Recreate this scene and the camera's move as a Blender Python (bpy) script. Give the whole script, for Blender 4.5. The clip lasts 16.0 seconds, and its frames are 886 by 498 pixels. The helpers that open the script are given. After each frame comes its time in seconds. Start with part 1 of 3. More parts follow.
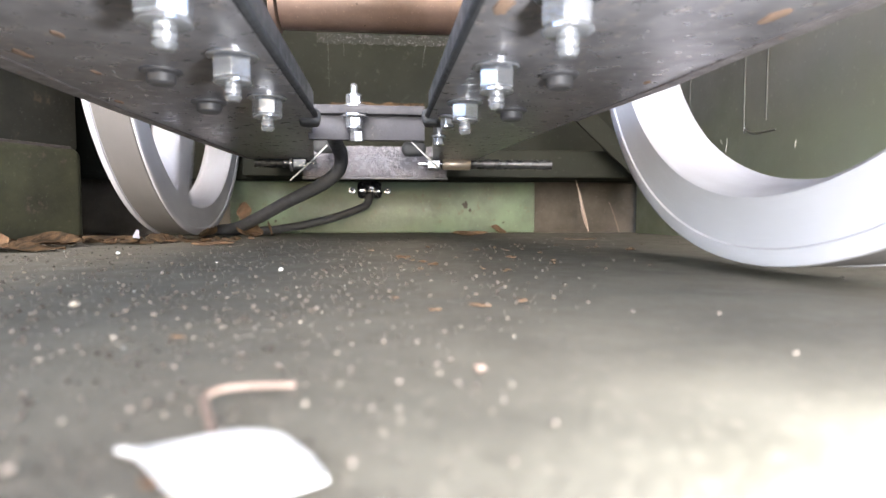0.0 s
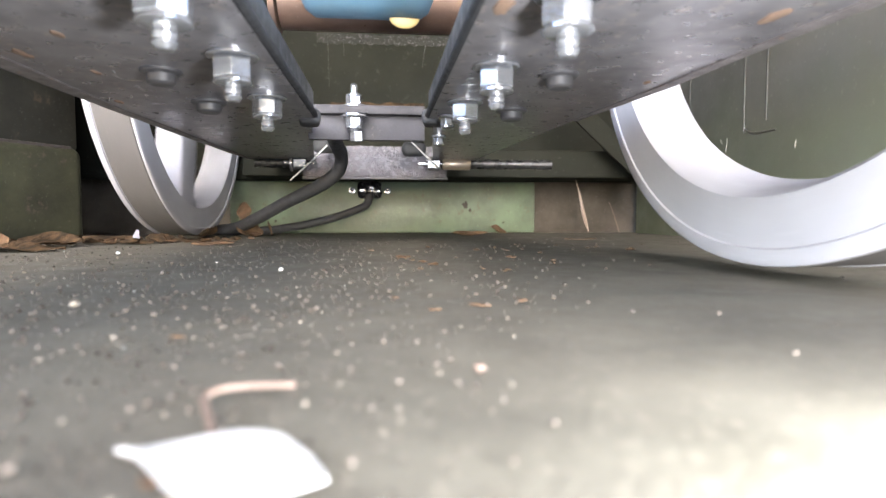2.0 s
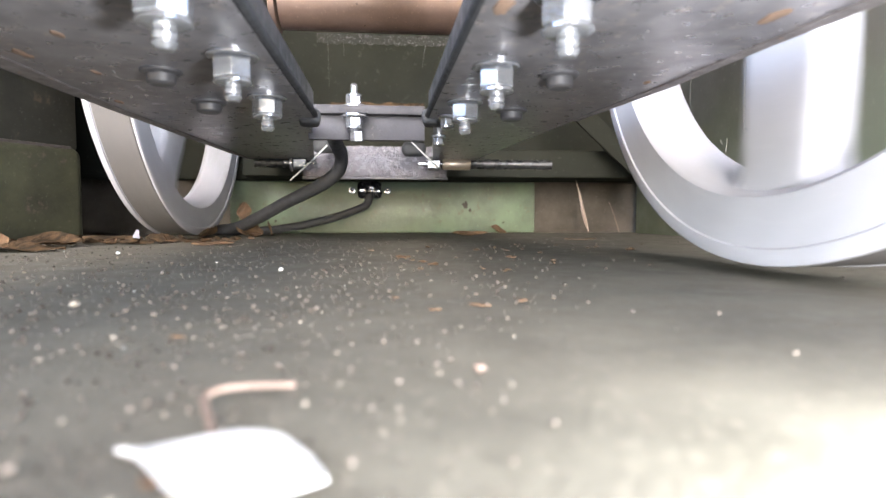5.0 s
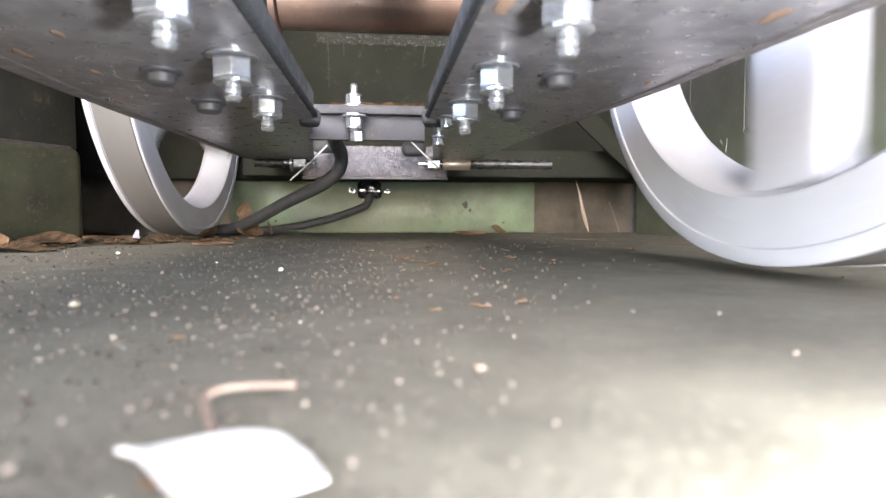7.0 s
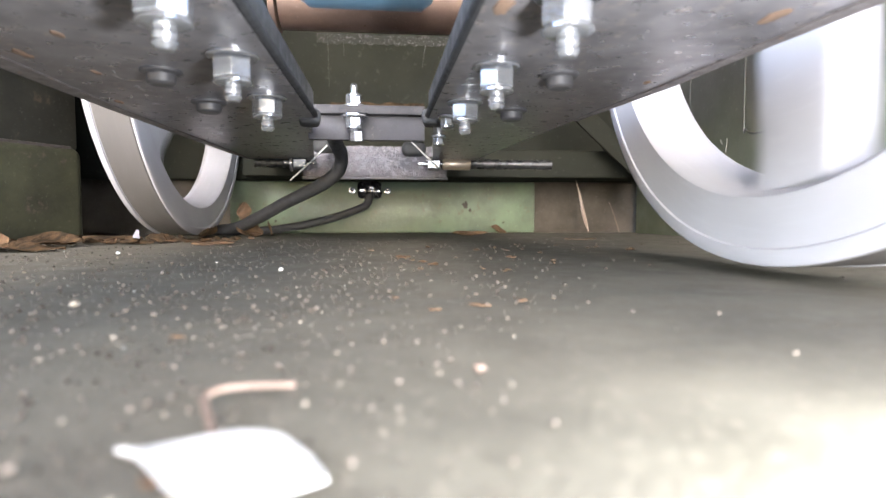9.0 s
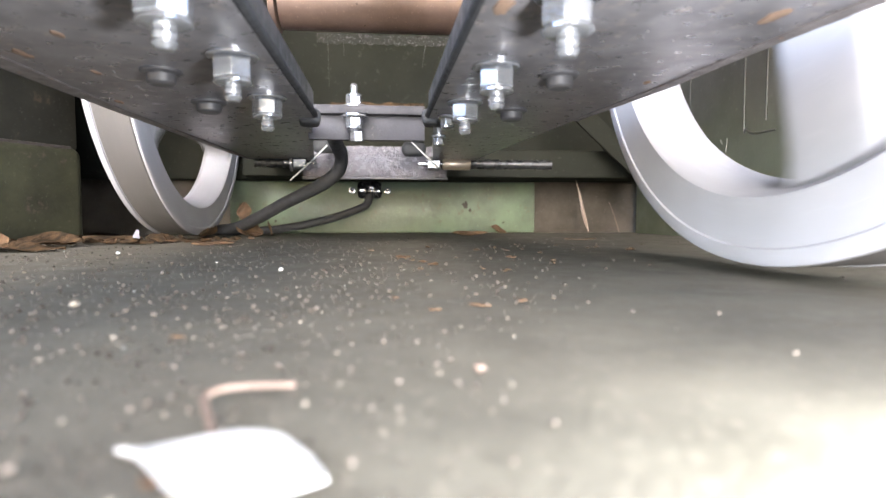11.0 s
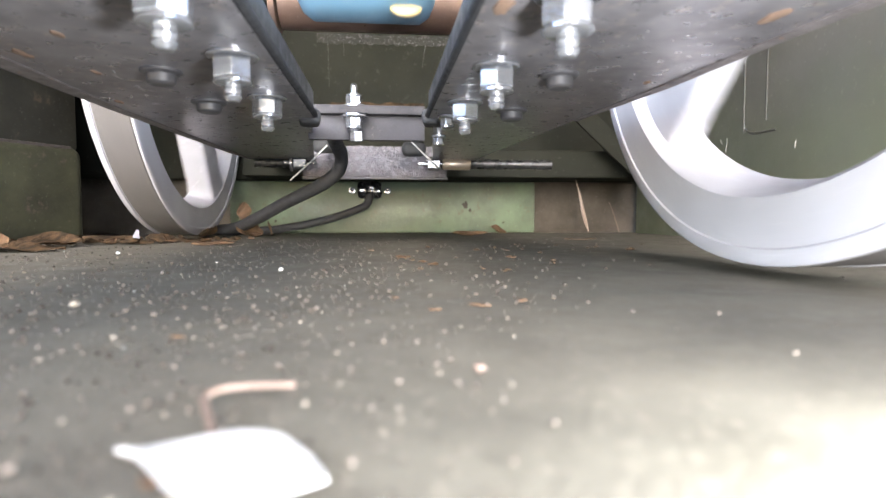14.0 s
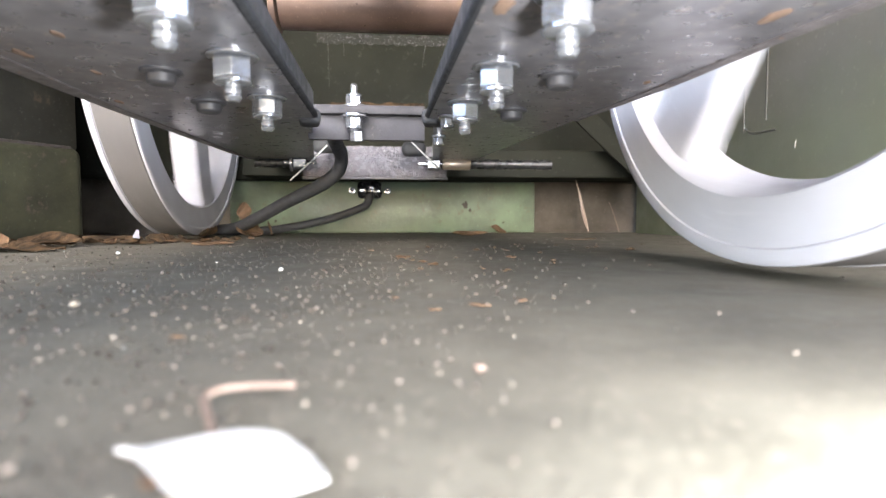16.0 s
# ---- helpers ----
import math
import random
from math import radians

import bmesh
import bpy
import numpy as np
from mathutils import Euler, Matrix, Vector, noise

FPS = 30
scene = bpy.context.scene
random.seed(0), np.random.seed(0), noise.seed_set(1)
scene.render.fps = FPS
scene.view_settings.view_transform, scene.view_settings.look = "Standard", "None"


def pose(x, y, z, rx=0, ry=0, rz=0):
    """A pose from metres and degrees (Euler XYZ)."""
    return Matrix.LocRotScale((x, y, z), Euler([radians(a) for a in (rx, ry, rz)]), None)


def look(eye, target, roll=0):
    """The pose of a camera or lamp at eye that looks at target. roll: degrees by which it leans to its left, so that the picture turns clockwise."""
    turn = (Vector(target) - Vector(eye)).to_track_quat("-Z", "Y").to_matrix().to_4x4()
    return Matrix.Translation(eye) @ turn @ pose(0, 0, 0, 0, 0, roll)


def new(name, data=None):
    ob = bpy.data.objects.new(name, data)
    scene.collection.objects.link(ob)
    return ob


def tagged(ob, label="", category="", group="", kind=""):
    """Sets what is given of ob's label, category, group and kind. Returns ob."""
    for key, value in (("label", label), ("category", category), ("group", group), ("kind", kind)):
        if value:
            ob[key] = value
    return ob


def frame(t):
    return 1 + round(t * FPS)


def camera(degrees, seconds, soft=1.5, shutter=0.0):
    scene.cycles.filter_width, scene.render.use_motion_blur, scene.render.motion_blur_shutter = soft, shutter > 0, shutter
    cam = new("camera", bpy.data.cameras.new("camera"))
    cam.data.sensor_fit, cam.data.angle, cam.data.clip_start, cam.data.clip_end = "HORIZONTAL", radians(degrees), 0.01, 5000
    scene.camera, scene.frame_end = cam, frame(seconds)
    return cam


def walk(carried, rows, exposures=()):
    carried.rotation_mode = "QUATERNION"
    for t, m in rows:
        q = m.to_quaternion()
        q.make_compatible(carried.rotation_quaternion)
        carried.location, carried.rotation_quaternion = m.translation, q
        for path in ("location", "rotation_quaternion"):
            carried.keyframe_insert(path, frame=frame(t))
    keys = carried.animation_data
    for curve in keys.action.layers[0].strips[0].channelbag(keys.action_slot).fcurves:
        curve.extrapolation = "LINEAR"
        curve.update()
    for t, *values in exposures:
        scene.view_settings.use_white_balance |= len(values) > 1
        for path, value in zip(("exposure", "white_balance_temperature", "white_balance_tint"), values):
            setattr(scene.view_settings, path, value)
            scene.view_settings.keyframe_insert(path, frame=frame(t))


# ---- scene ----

# ---- camera: a phone lying on the ground, lens two centimetres up ----
EYE = (0.0, 0.0, 0.0207)
cam = camera(76.2, 16.0, soft=1.5, shutter=0.5)
VIEW = look(EYE, (0.10134, 0.99307, -0.03886))
walk(cam, [(0.0, VIEW), (16.0, VIEW)])
cam.data.dof.use_dof = True
cam.data.dof.focus_distance = 0.36
cam.data.dof.aperture_fstop = 17.0

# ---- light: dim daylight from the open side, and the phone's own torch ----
world = bpy.data.worlds.new("world")
scene.world = world
world.use_nodes = True
wn = world.node_tree
sky = wn.nodes.new("ShaderNodeTexSky")
sky.sky_type = "NISHITA"
sky.sun_disc = False
sky.sun_elevation = radians(30)
sky.sun_rotation = radians(186)
sky.air_density, sky.dust_density, sky.ozone_density = 0.8, 1.2, 1.2
wn.links.new(sky.outputs[0], wn.nodes["Background"].inputs[0])
wn.nodes["Background"].inputs[1].default_value = 1.82

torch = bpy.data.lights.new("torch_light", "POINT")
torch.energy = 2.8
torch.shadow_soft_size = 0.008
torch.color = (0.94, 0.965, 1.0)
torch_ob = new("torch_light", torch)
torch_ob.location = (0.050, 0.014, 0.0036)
scene.view_settings.exposure = 0.78


# ---- materials ----
def mat(name, colour, rough=0.5, metal=0.0, second=None, scale=40.0, amount=0.5, bump=0.0, bump_scale=300.0,
        spots=None, spot_scale=60.0, spot_level=0.68, rough_var=0.15, coat=0.0, spec=0.5, grains=False, low_tint=None, fine=True, soft=0.06):
    """A surface with broad stains, fine grain, relief and, where given, patches of rust or dirt."""
    m = bpy.data.materials.new(name)
    m.use_nodes = True
    t = m.node_tree
    n, l = t.nodes, t.links
    b = n["Principled BSDF"]
    co = n.new("ShaderNodeTexCoord").outputs["Object"]

    def noise_tex(sc, detail=6.0, ro=0.6):
        q = n.new("ShaderNodeTexNoise")
        q.inputs["Scale"].default_value, q.inputs["Detail"].default_value = sc, detail
        q.inputs["Roughness"].default_value = ro
        l.new(co, q.inputs["Vector"])
        return q.outputs["Fac"]

    def ramp(fac, lo, hi):
        q = n.new("ShaderNodeMapRange")
        q.inputs["From Min"].default_value, q.inputs["From Max"].default_value = lo, hi
        l.new(fac, q.inputs["Value"])
        return q.outputs["Result"]

    def mix(fac, a, c):
        q = n.new("ShaderNodeMix")
        q.data_type = "RGBA"
        l.new(fac, q.inputs["Factor"])
        for sock, v in ((q.inputs["A"], a), (q.inputs["B"], c)):
            if isinstance(v, tuple):
                sock.default_value = (*v, 1)
            else:
                l.new(v, sock)
        return q.outputs["Result"]

    second = second or tuple(c * 0.65 for c in colour)
    col = mix(ramp(noise_tex(scale, 6.0 if fine else 2.0), 0.5 - amount / 2, 0.5 + amount / 2), second, colour)
    if fine:
        col = mix(ramp(noise_tex(scale * 14, 3.0), 0.62, 0.8), col, tuple(min(1, c * 1.35 + 0.01) for c in colour))
    if spots:
        col = mix(ramp(noise_tex(spot_scale, 5.0), spot_level, spot_level + soft), col, spots)
    if low_tint:
        sep = n.new("ShaderNodeSeparateXYZ")
        l.new(co, sep.inputs[0])
        add = n.new("ShaderNodeMath")
        add.operation = "MULTIPLY_ADD"
        l.new(noise_tex(28, 5.0), add.inputs[0])
        add.inputs[1].default_value = 0.09
        l.new(sep.outputs["Z"], add.inputs[2])
        col = mix(ramp(add.outputs[0], low_tint[1] + 0.03, low_tint[2] + 0.06), low_tint[0], col)
    if grains:
        isle = n.new("ShaderNodeNewGeometry").outputs["Random Per Island"]
        col = mix(ramp(isle, 0.25, 0.95), tuple(c * 0.35 for c in second), col)
    l.new(col, b.inputs["Base Color"])
    r = n.new("ShaderNodeMapRange")
    r.inputs["To Min"].default_value = max(0.02, rough - rough_var)
    r.inputs["To Max"].default_value = min(1, rough + rough_var)
    r.inputs["From Min"].default_value, r.inputs["From Max"].default_value = 0.3, 0.7
    l.new(noise_tex(scale * 2.3), r.inputs["Value"])
    l.new(r.outputs["Result"], b.inputs["Roughness"])
    b.inputs["Metallic"].default_value = metal
    b.inputs["Coat Weight"].default_value = coat
    b.inputs["Specular IOR Level"].default_value = spec
    if bump:
        q = n.new("ShaderNodeBump")
        q.inputs["Strength"].default_value, q.inputs["Distance"].default_value = 1.0, bump
        l.new(noise_tex(bump_scale, 4.0), q.inputs["Height"])
        l.new(q.outputs["Normal"], b.inputs["Normal"])
    return m


STEEL_DARK = mat("blackened_steel", (0.235, 0.226, 0.24), 0.30, 0.5, (0.135, 0.13, 0.138), 75, 0.4, 0.0, 900, fine=False, soft=0.12,
                 spots=(0.31, 0.27, 0.25), spot_scale=190, spot_level=0.57, rough_var=0.05)
DULL_BLACK = mat("dull_black_paint", (0.075, 0.073, 0.078), 0.5, 0.2, (0.045, 0.044, 0.046), 120, 0.5)
PITTED = mat("pitted_grey_steel", (0.105, 0.099, 0.112), 0.23, 0.5, (0.06, 0.056, 0.063), 80, 0.4, 0.0010, 560)
STEEL_GREY = mat("scuffed_grey_steel", (0.085, 0.083, 0.089), 0.48, 0.35, (0.055, 0.055, 0.058), 60, 0.45, 0.0002, 700)
ANGLE = mat("dark_oily_steel", (0.034, 0.0335, 0.0385), 0.6, 0.1, (0.020, 0.0197, 0.0225), 55, 0.45, 0.00012, 600, spec=0.15, spots=(0.05, 0.046, 0.046), spot_scale=240, spot_level=0.66)
ZINC = mat("zinc_plated_steel", (0.46, 0.47, 0.50), 0.23, 0.85, (0.36, 0.37, 0.395), 60, 0.6, 0.0, rough_var=0.04)
WHITE_PAINT = mat("pale_grey_wheel_paint", (0.27, 0.265, 0.285), 0.5, 0.0, (0.21, 0.205, 0.22), 22, 0.45, 0.0001, 500, spec=0.3)
TREAD = mat("worn_grey_tread", (0.07, 0.064, 0.061), 0.65, 0.0, (0.048, 0.044, 0.042), 30, 0.5, 0.0002, 600)
RUST = mat("orange_rust", (0.21, 0.13, 0.085), 0.8, 0.0, (0.11, 0.075, 0.055), 260, 0.6, 0.0003, 900)
COPPER = mat("dull_copper", (0.155, 0.105, 0.082), 0.42, 0.6, (0.085, 0.056, 0.044), 45, 0.5, 0.0001, 400)
BLUE = mat("blue_enamel", (0.1, 0.18, 0.25), 0.5, 0.0, (0.09, 0.19, 0.29), 60, 0.4)
YELLOW = mat("yellow_enamel", (0.25, 0.19, 0.08), 0.5)
GREEN = mat("mossy_green_paint", (0.070, 0.098, 0.058), 0.5, 0.0, (0.046, 0.057, 0.038), 22, 0.28, 0.0004, 180,
            spots=(0.06, 0.064, 0.038), spot_scale=130, spot_level=0.61)
BLACK_PANEL = mat("black_painted_panel", (0.0185, 0.0190, 0.0150), 0.8, 0.0, (0.012, 0.0125, 0.0100), 14, 0.5, 0.0003, 120,
                  spots=(0.12, 0.12, 0.11), spot_scale=210, spot_level=0.77, spec=0.04)
WEST_PANEL = mat("black_stained_panel", (0.019, 0.018, 0.0145), 0.6, 0.0, (0.010, 0.0095, 0.008), 30, 0.4, 0.0003, 120,
                 spots=(0.035, 0.027, 0.02), spot_scale=60, spot_level=0.64, spec=0.04)
GLOSS_BLACK = mat("glossy_black_paint", (0.02, 0.02, 0.021), 0.28, 0.0, (0.012, 0.012, 0.012), 60, 0.5)
BRASS = mat("pale_brass", (0.55, 0.47, 0.38), 0.4, 0.6, (0.42, 0.33, 0.25), 70, 0.5, 0.0001, 500)
NYLON = mat("pale_nylon", (0.5, 0.49, 0.47), 0.4, 0.0, (0.4, 0.39, 0.37), 200, 0.5)
CHIPPED = mat("chipped_black_edge", (0.0185, 0.0190, 0.0155), 0.8, 0.0, (0.012, 0.0125, 0.0105), 60, 0.5, 0.0003, 300,
              spots=(0.055, 0.053, 0.056), spot_scale=420, spot_level=0.55, spec=0.2)
GREY_GREEN = mat("grey_green_panel", (0.165, 0.155, 0.134), 0.5, 0.0, (0.115, 0.108, 0.093), 14, 0.5, 0.00015, 150,
                 spots=(0.14, 0.14, 0.12), spot_scale=110, spot_level=0.73, low_tint=((0.165, 0.178, 0.122), 0.06, 0.12))
BROWN = mat("brown_weathered_board", (0.054, 0.045, 0.036), 0.65, 0.0, (0.028, 0.024, 0.019), 26, 0.3, 0.0004, 160, spec=0.15)
RUBBER = mat("black_rubber", (0.036, 0.037, 0.040), 0.6, 0.0, (0.022, 0.0225, 0.0245), 90, 0.6, 0.0002, 600, spec=0.15)
PLASTIC = mat("black_plastic", (0.015, 0.015, 0.016), 0.25)
GROUND = mat("damp_dark_ground", (0.084, 0.077, 0.060), 0.75, 0.0, (0.060, 0.055, 0.043), 34, 0.3, 0.00016, 700,
             spots=(0.100, 0.089, 0.070), spot_scale=420, spot_level=0.58, spec=0.2)
GRIT = mat("pale_grit", (0.155, 0.136, 0.112), 0.7, 0.0, (0.10, 0.083, 0.066), 300, 0.7, grains=True, spec=0.2)
DARK_GRIT = mat("dark_brown_grit", (0.086, 0.073, 0.062), 0.8, 0.0, (0.055, 0.045, 0.038), 260, 0.7, grains=True, spec=0.1)
WHITE_GRIT = mat("white_grit", (0.42, 0.41, 0.40), 0.5, 0.0, (0.3, 0.29, 0.28), 500, 0.6)
LEAF = mat("dry_brown_leaf", (0.085, 0.050, 0.028), 0.7, 0.0, (0.030, 0.019, 0.012), 170, 0.3, 0.0005, 400, spec=0.12)
OLIVE = mat("dirty_olive_paint", (0.024, 0.024, 0.0145), 0.5, 0.0, (0.012, 0.0115, 0.008), 28, 0.3, 0.0004, 150, spots=(0.036, 0.028, 0.022), spot_scale=70, spot_level=0.6, spec=0.12)
LITTER = mat("dark_rotting_leaf", (0.040, 0.025, 0.014), 0.85, 0.0, (0.010, 0.0075, 0.005), 150, 0.22, 0.0012, 330, spec=0.05)
WHITE_LEAF = mat("bleached_white_leaf", (0.30, 0.295, 0.29), 0.5, 0.0, (0.25, 0.245, 0.24), 60, 0.4, 0.0002, 300, spec=0.2)
BARK = mat("bare_brown_twig", (0.065, 0.045, 0.036), 0.6, 0.0, (0.10, 0.072, 0.058), 120, 0.6, 0.0002, 500, spec=0.2)
WOOD = mat("pale_dry_grass", (0.20, 0.155, 0.125), 0.5, 0.0, (0.11, 0.075, 0.058), 160, 0.4, 0.0002, 400)


# ---- mesh helpers ----
def part(name, bm, material, parent=None, label="", smooth=True):
    me = bpy.data.meshes.new(name)
    bmesh.ops.recalc_face_normals(bm, faces=bm.faces[:])
    bm.to_mesh(me)
    bm.free()
    me.materials.append(material)
    if smooth:
        me.shade_smooth()
        me.set_sharp_from_angle(angle=radians(35))
    ob = new(name, me)
    ob.parent = parent
    if label:
        ob["label"] = label
    return ob


def box(lo, hi, bevel=0.0, seg=2):
    bm = bmesh.new()
    bmesh.ops.create_cube(bm, size=1.0)
    for v in bm.verts:
        v.co = Vector([(lo[i] + hi[i]) / 2 + v.co[i] * (hi[i] - lo[i]) for i in range(3)])
    if bevel:
        bmesh.ops.bevel(bm, geom=bm.edges[:], offset=bevel, segments=seg, affect="EDGES", profile=0.5)
    return bm


def prism(points, z0, z1, bevel=0.0):
    """A plate with that outline in plan."""
    bm = bmesh.new()
    bot = [bm.verts.new((x, y, z0)) for x, y in points]
    top = [bm.verts.new((x, y, z1)) for x, y in points]
    bm.faces.new(bot)
    bm.faces.new(top)
    k = len(points)
    for i in range(k):
        bm.faces.new((bot[i], bot[(i + 1) % k], top[(i + 1) % k], top[i]))
    if bevel:
        bmesh.ops.bevel(bm, geom=bm.edges[:], offset=bevel, segments=2, affect="EDGES", profile=0.5)
    return bm


def lathe(profile, seg=48, axis="Z", closed=False):
    """Turns (along, radius) points about an axis."""
    bm = bmesh.new()
    rings = []
    for a, r in profile:
        ring = []
        for i in range(seg):
            t = 2 * math.pi * i / seg
            c, s = r * math.cos(t), r * math.sin(t)
            ring.append(bm.verts.new((c, s, a) if axis == "Z" else (a, c, s)))
        rings.append(ring)
    pairs = list(zip(rings, rings[1:])) + ([(rings[-1], rings[0])] if closed else [])
    for p, q in pairs:
        for i in range(seg):
            bm.faces.new((p[i], p[(i + 1) % seg], q[(i + 1) % seg], q[i]))
    if not closed:
        for ring in (rings[0], rings[-1]):
            bm.faces.new(ring)
    return bm


def tube(points, radius, seg=12, sub=8):
    """A round bar or cable along a smooth line through points; radius may taper as a pair."""
    pts = [Vector(p) for p in points]
    line = []
    if len(pts) == 2:
        line = pts
    else:
        ext = [2 * pts[0] - pts[1]] + pts + [2 * pts[-1] - pts[-2]]
        for a, b, c, d in zip(ext, ext[1:], ext[2:], ext[3:]):
            for i in range(sub):
                u = i / sub
                line.append(0.5 * (2 * b + (c - a) * u + (2 * a - 5 * b + 4 * c - d) * u * u + (3 * b - a - 3 * c + d) * u ** 3))
        line.append(pts[-1])
    bm = bmesh.new()
    rings = []
    ends = radius if isinstance(radius, tuple) else (radius, radius)
    for i, p in enumerate(line):
        d = (line[min(i + 1, len(line) - 1)] - line[max(i - 1, 0)]).normalized()
        side = d.cross(Vector((0.13, 0.21, 0.97))).normalized()
        up = side.cross(d)
        r = ends[0] + (ends[1] - ends[0]) * i / (len(line) - 1)
        rings.append([bm.verts.new(p + r * (math.cos(2 * math.pi * k / seg) * side + math.sin(2 * math.pi * k / seg) * up)) for k in range(seg)])
    for p, q in zip(rings, rings[1:]):
        for k in range(seg):
            bm.faces.new((p[k], p[(k + 1) % seg], q[(k + 1) % seg], q[k]))
    bm.faces.new(rings[0])
    bm.faces.new(rings[-1])
    return bm


def moved(bm, m):
    bm.transform(m)
    return bm


def joined(*bms):
    out = bmesh.new()
    for bm in bms:
        me = bpy.data.meshes.new("tmp")
        bm.to_mesh(me)
        bm.free()
        out.from_mesh(me)
        bpy.data.meshes.remove(me)
    return out


def empty(name, at=(0, 0, 0)):
    ob = new(name)
    ob.empty_display_size = 0.02
    ob.location = at
    return ob


def structure(name, bm, material, label, smooth=True):
    return tagged(part(name, bm, material, None, "", smooth), label, name.split("_")[0], kind="structure")


# ---- the ground and the panels round it ----
def make_ground():
    n = 150
    bm = bmesh.new()
    grid = []
    for j in range(n + 1):
        row = []
        v = j / n
        y = -0.9 + 0.9 * v / 0.12 if v < 0.12 else 1.1 * ((v - 0.12) / 0.88) ** 1.7
        for i in range(n + 1):
            w = 2 * i / n - 1
            x = 0.9 * (0.3 * w + 0.7 * w ** 3)
            x = math.copysign(15.0, x) if i in (0, n) else x
            y = math.copysign(15.0, y) if j in (0, n) else y
            p = Vector((x, y, 0))
            z = 0.0011 * noise.noise(p * 30) + 0.0004 * noise.noise(p * 110)
            z *= min(1, 0.3 + abs(y) * 1.5)
            row.append(bm.verts.new((x, y, z - 0.0005)))
        grid.append(row)
    for j in range(n):
        for i in range(n):
            bm.faces.new((grid[j][i], grid[j][i + 1], grid[j + 1][i + 1], grid[j + 1][i]))
    structure("ground", bm, GROUND, "damp dark gritty ground under the machine")


make_ground()
structure("wall_north", box((-0.6, 0.656, 0.0605), (0.6, 0.69, 0.5), 0.002), BLACK_PANEL, "black painted steel panel behind the machine's frame")
structure("wall_east", box((0.3, -0.1, -0.01), (0.33, 0.655, 0.5), 0.002), GREY_GREEN, "grey-green pressed panel beside the wheel, greener towards its foot")
WEST_TURN = pose(-0.2315, 0.468, 0, 0, 0, -25.3)
structure("wall_west", moved(box((-0.04, -0.45, 0.07), (-0.004, -0.002, 0.5), 0.003), WEST_TURN), WEST_PANEL, "black stained panel beside the wheel")
structure("wall_west_return", box((-0.6, 0.47, 0.0), (-0.262, 0.49, 0.5), 0.002), WEST_PANEL, "black panel turning away from the wheel")
# unseen wall added to stop sky light at the gap beyond the west panel
structure("wall_far_west", box((-0.63, 0.46, -0.01), (-0.6, 0.69, 0.53), 0.002), WEST_PANEL, "unseen black panel added to keep sky light out of the west gap")
# unseen ceiling added above, so daylight enters only from behind the lens
structure("ceiling", box((-0.6, -0.1, 0.502), (0.6, 0.69, 0.53)), BLACK_PANEL, "unseen black ceiling added to shut out the sky above")

structure("plinth_west", moved(box((-0.06, -0.45, -0.01), (0.0, 0.0, 0.0725), 0.008, 4), WEST_TURN), OLIVE, "rounded dirty olive painted plinth box")
WORN = mat("worn_paint_edge", (0.042, 0.035, 0.033), 0.6, 0.0, (0.018, 0.0155, 0.0135), 160, 0.4, 0.0003, 300, spec=0.15)
tagged(part("trim", moved(box((-0.010, -0.45, 0.0705), (-0.0035, -0.008, 0.0732), 0.0008), WEST_TURN), WORN), "worn pale edge along the olive plinth", "trim", kind="structure")
structure("plinth_north", box((-0.6, 0.671, -0.01), (0.6, 0.69, 0.062), 0.001), BROWN, "brown weathered board behind the green box")


def ragged_strip(x0, x1, y0, y1, z0, z1, rough, seed, n=60):
    """A strip along x with an uneven lower and upper edge."""
    bm = bmesh.new()
    rings = []
    for i in range(n + 1):
        x = x0 + (x1 - x0) * i / n
        a = rough * noise.noise(Vector((x * 160, seed, 0)))
        c = rough * noise.noise(Vector((x * 120, seed + 7, 0)))
        rings.append([bm.verts.new((x, y0, z0 + a)), bm.verts.new((x, y1, z0 + a)), bm.verts.new((x, y1, z1 + c)), bm.verts.new((x, y0, z1 + c))])
    for p, q in zip(rings, rings[1:]):
        for k in range(4):
            bm.faces.new((p[k], p[(k + 1) % 4], q[(k + 1) % 4], q[k]))
    bm.faces.new(rings[0])
    bm.faces.new(rings[-1])
    return bm


tagged(part("trim", ragged_strip(-0.075, 0.085, 0.6554, 0.6575, 0.2135, 0.2240, 0.004, 2), CHIPPED), "chipped and dusty edge of the black panel", "trim", kind="structure")
# hanging scratches where the paint has run or been scraped
for x, z0, z1, lean in ((-0.062, 0.165, 0.222, 1.0), (0.043, 0.190, 0.221, -9.0), (-0.045, 0.2, 0.221, 2.0)):
    tagged(part("trim", moved(box((-0.00045, -0.0006, 0), (0.00045, 0.0006, z1 - z0), 0.0002), pose(x, 0.6557, z0, 0, -lean, 0)), CHIPPED), "thin pale scratch down the black panel", "trim", kind="structure")


def rib_line(points, radius=0.0011):
    """A pressed ridge on the east panel."""
    return tube(points, radius, 8, 6)


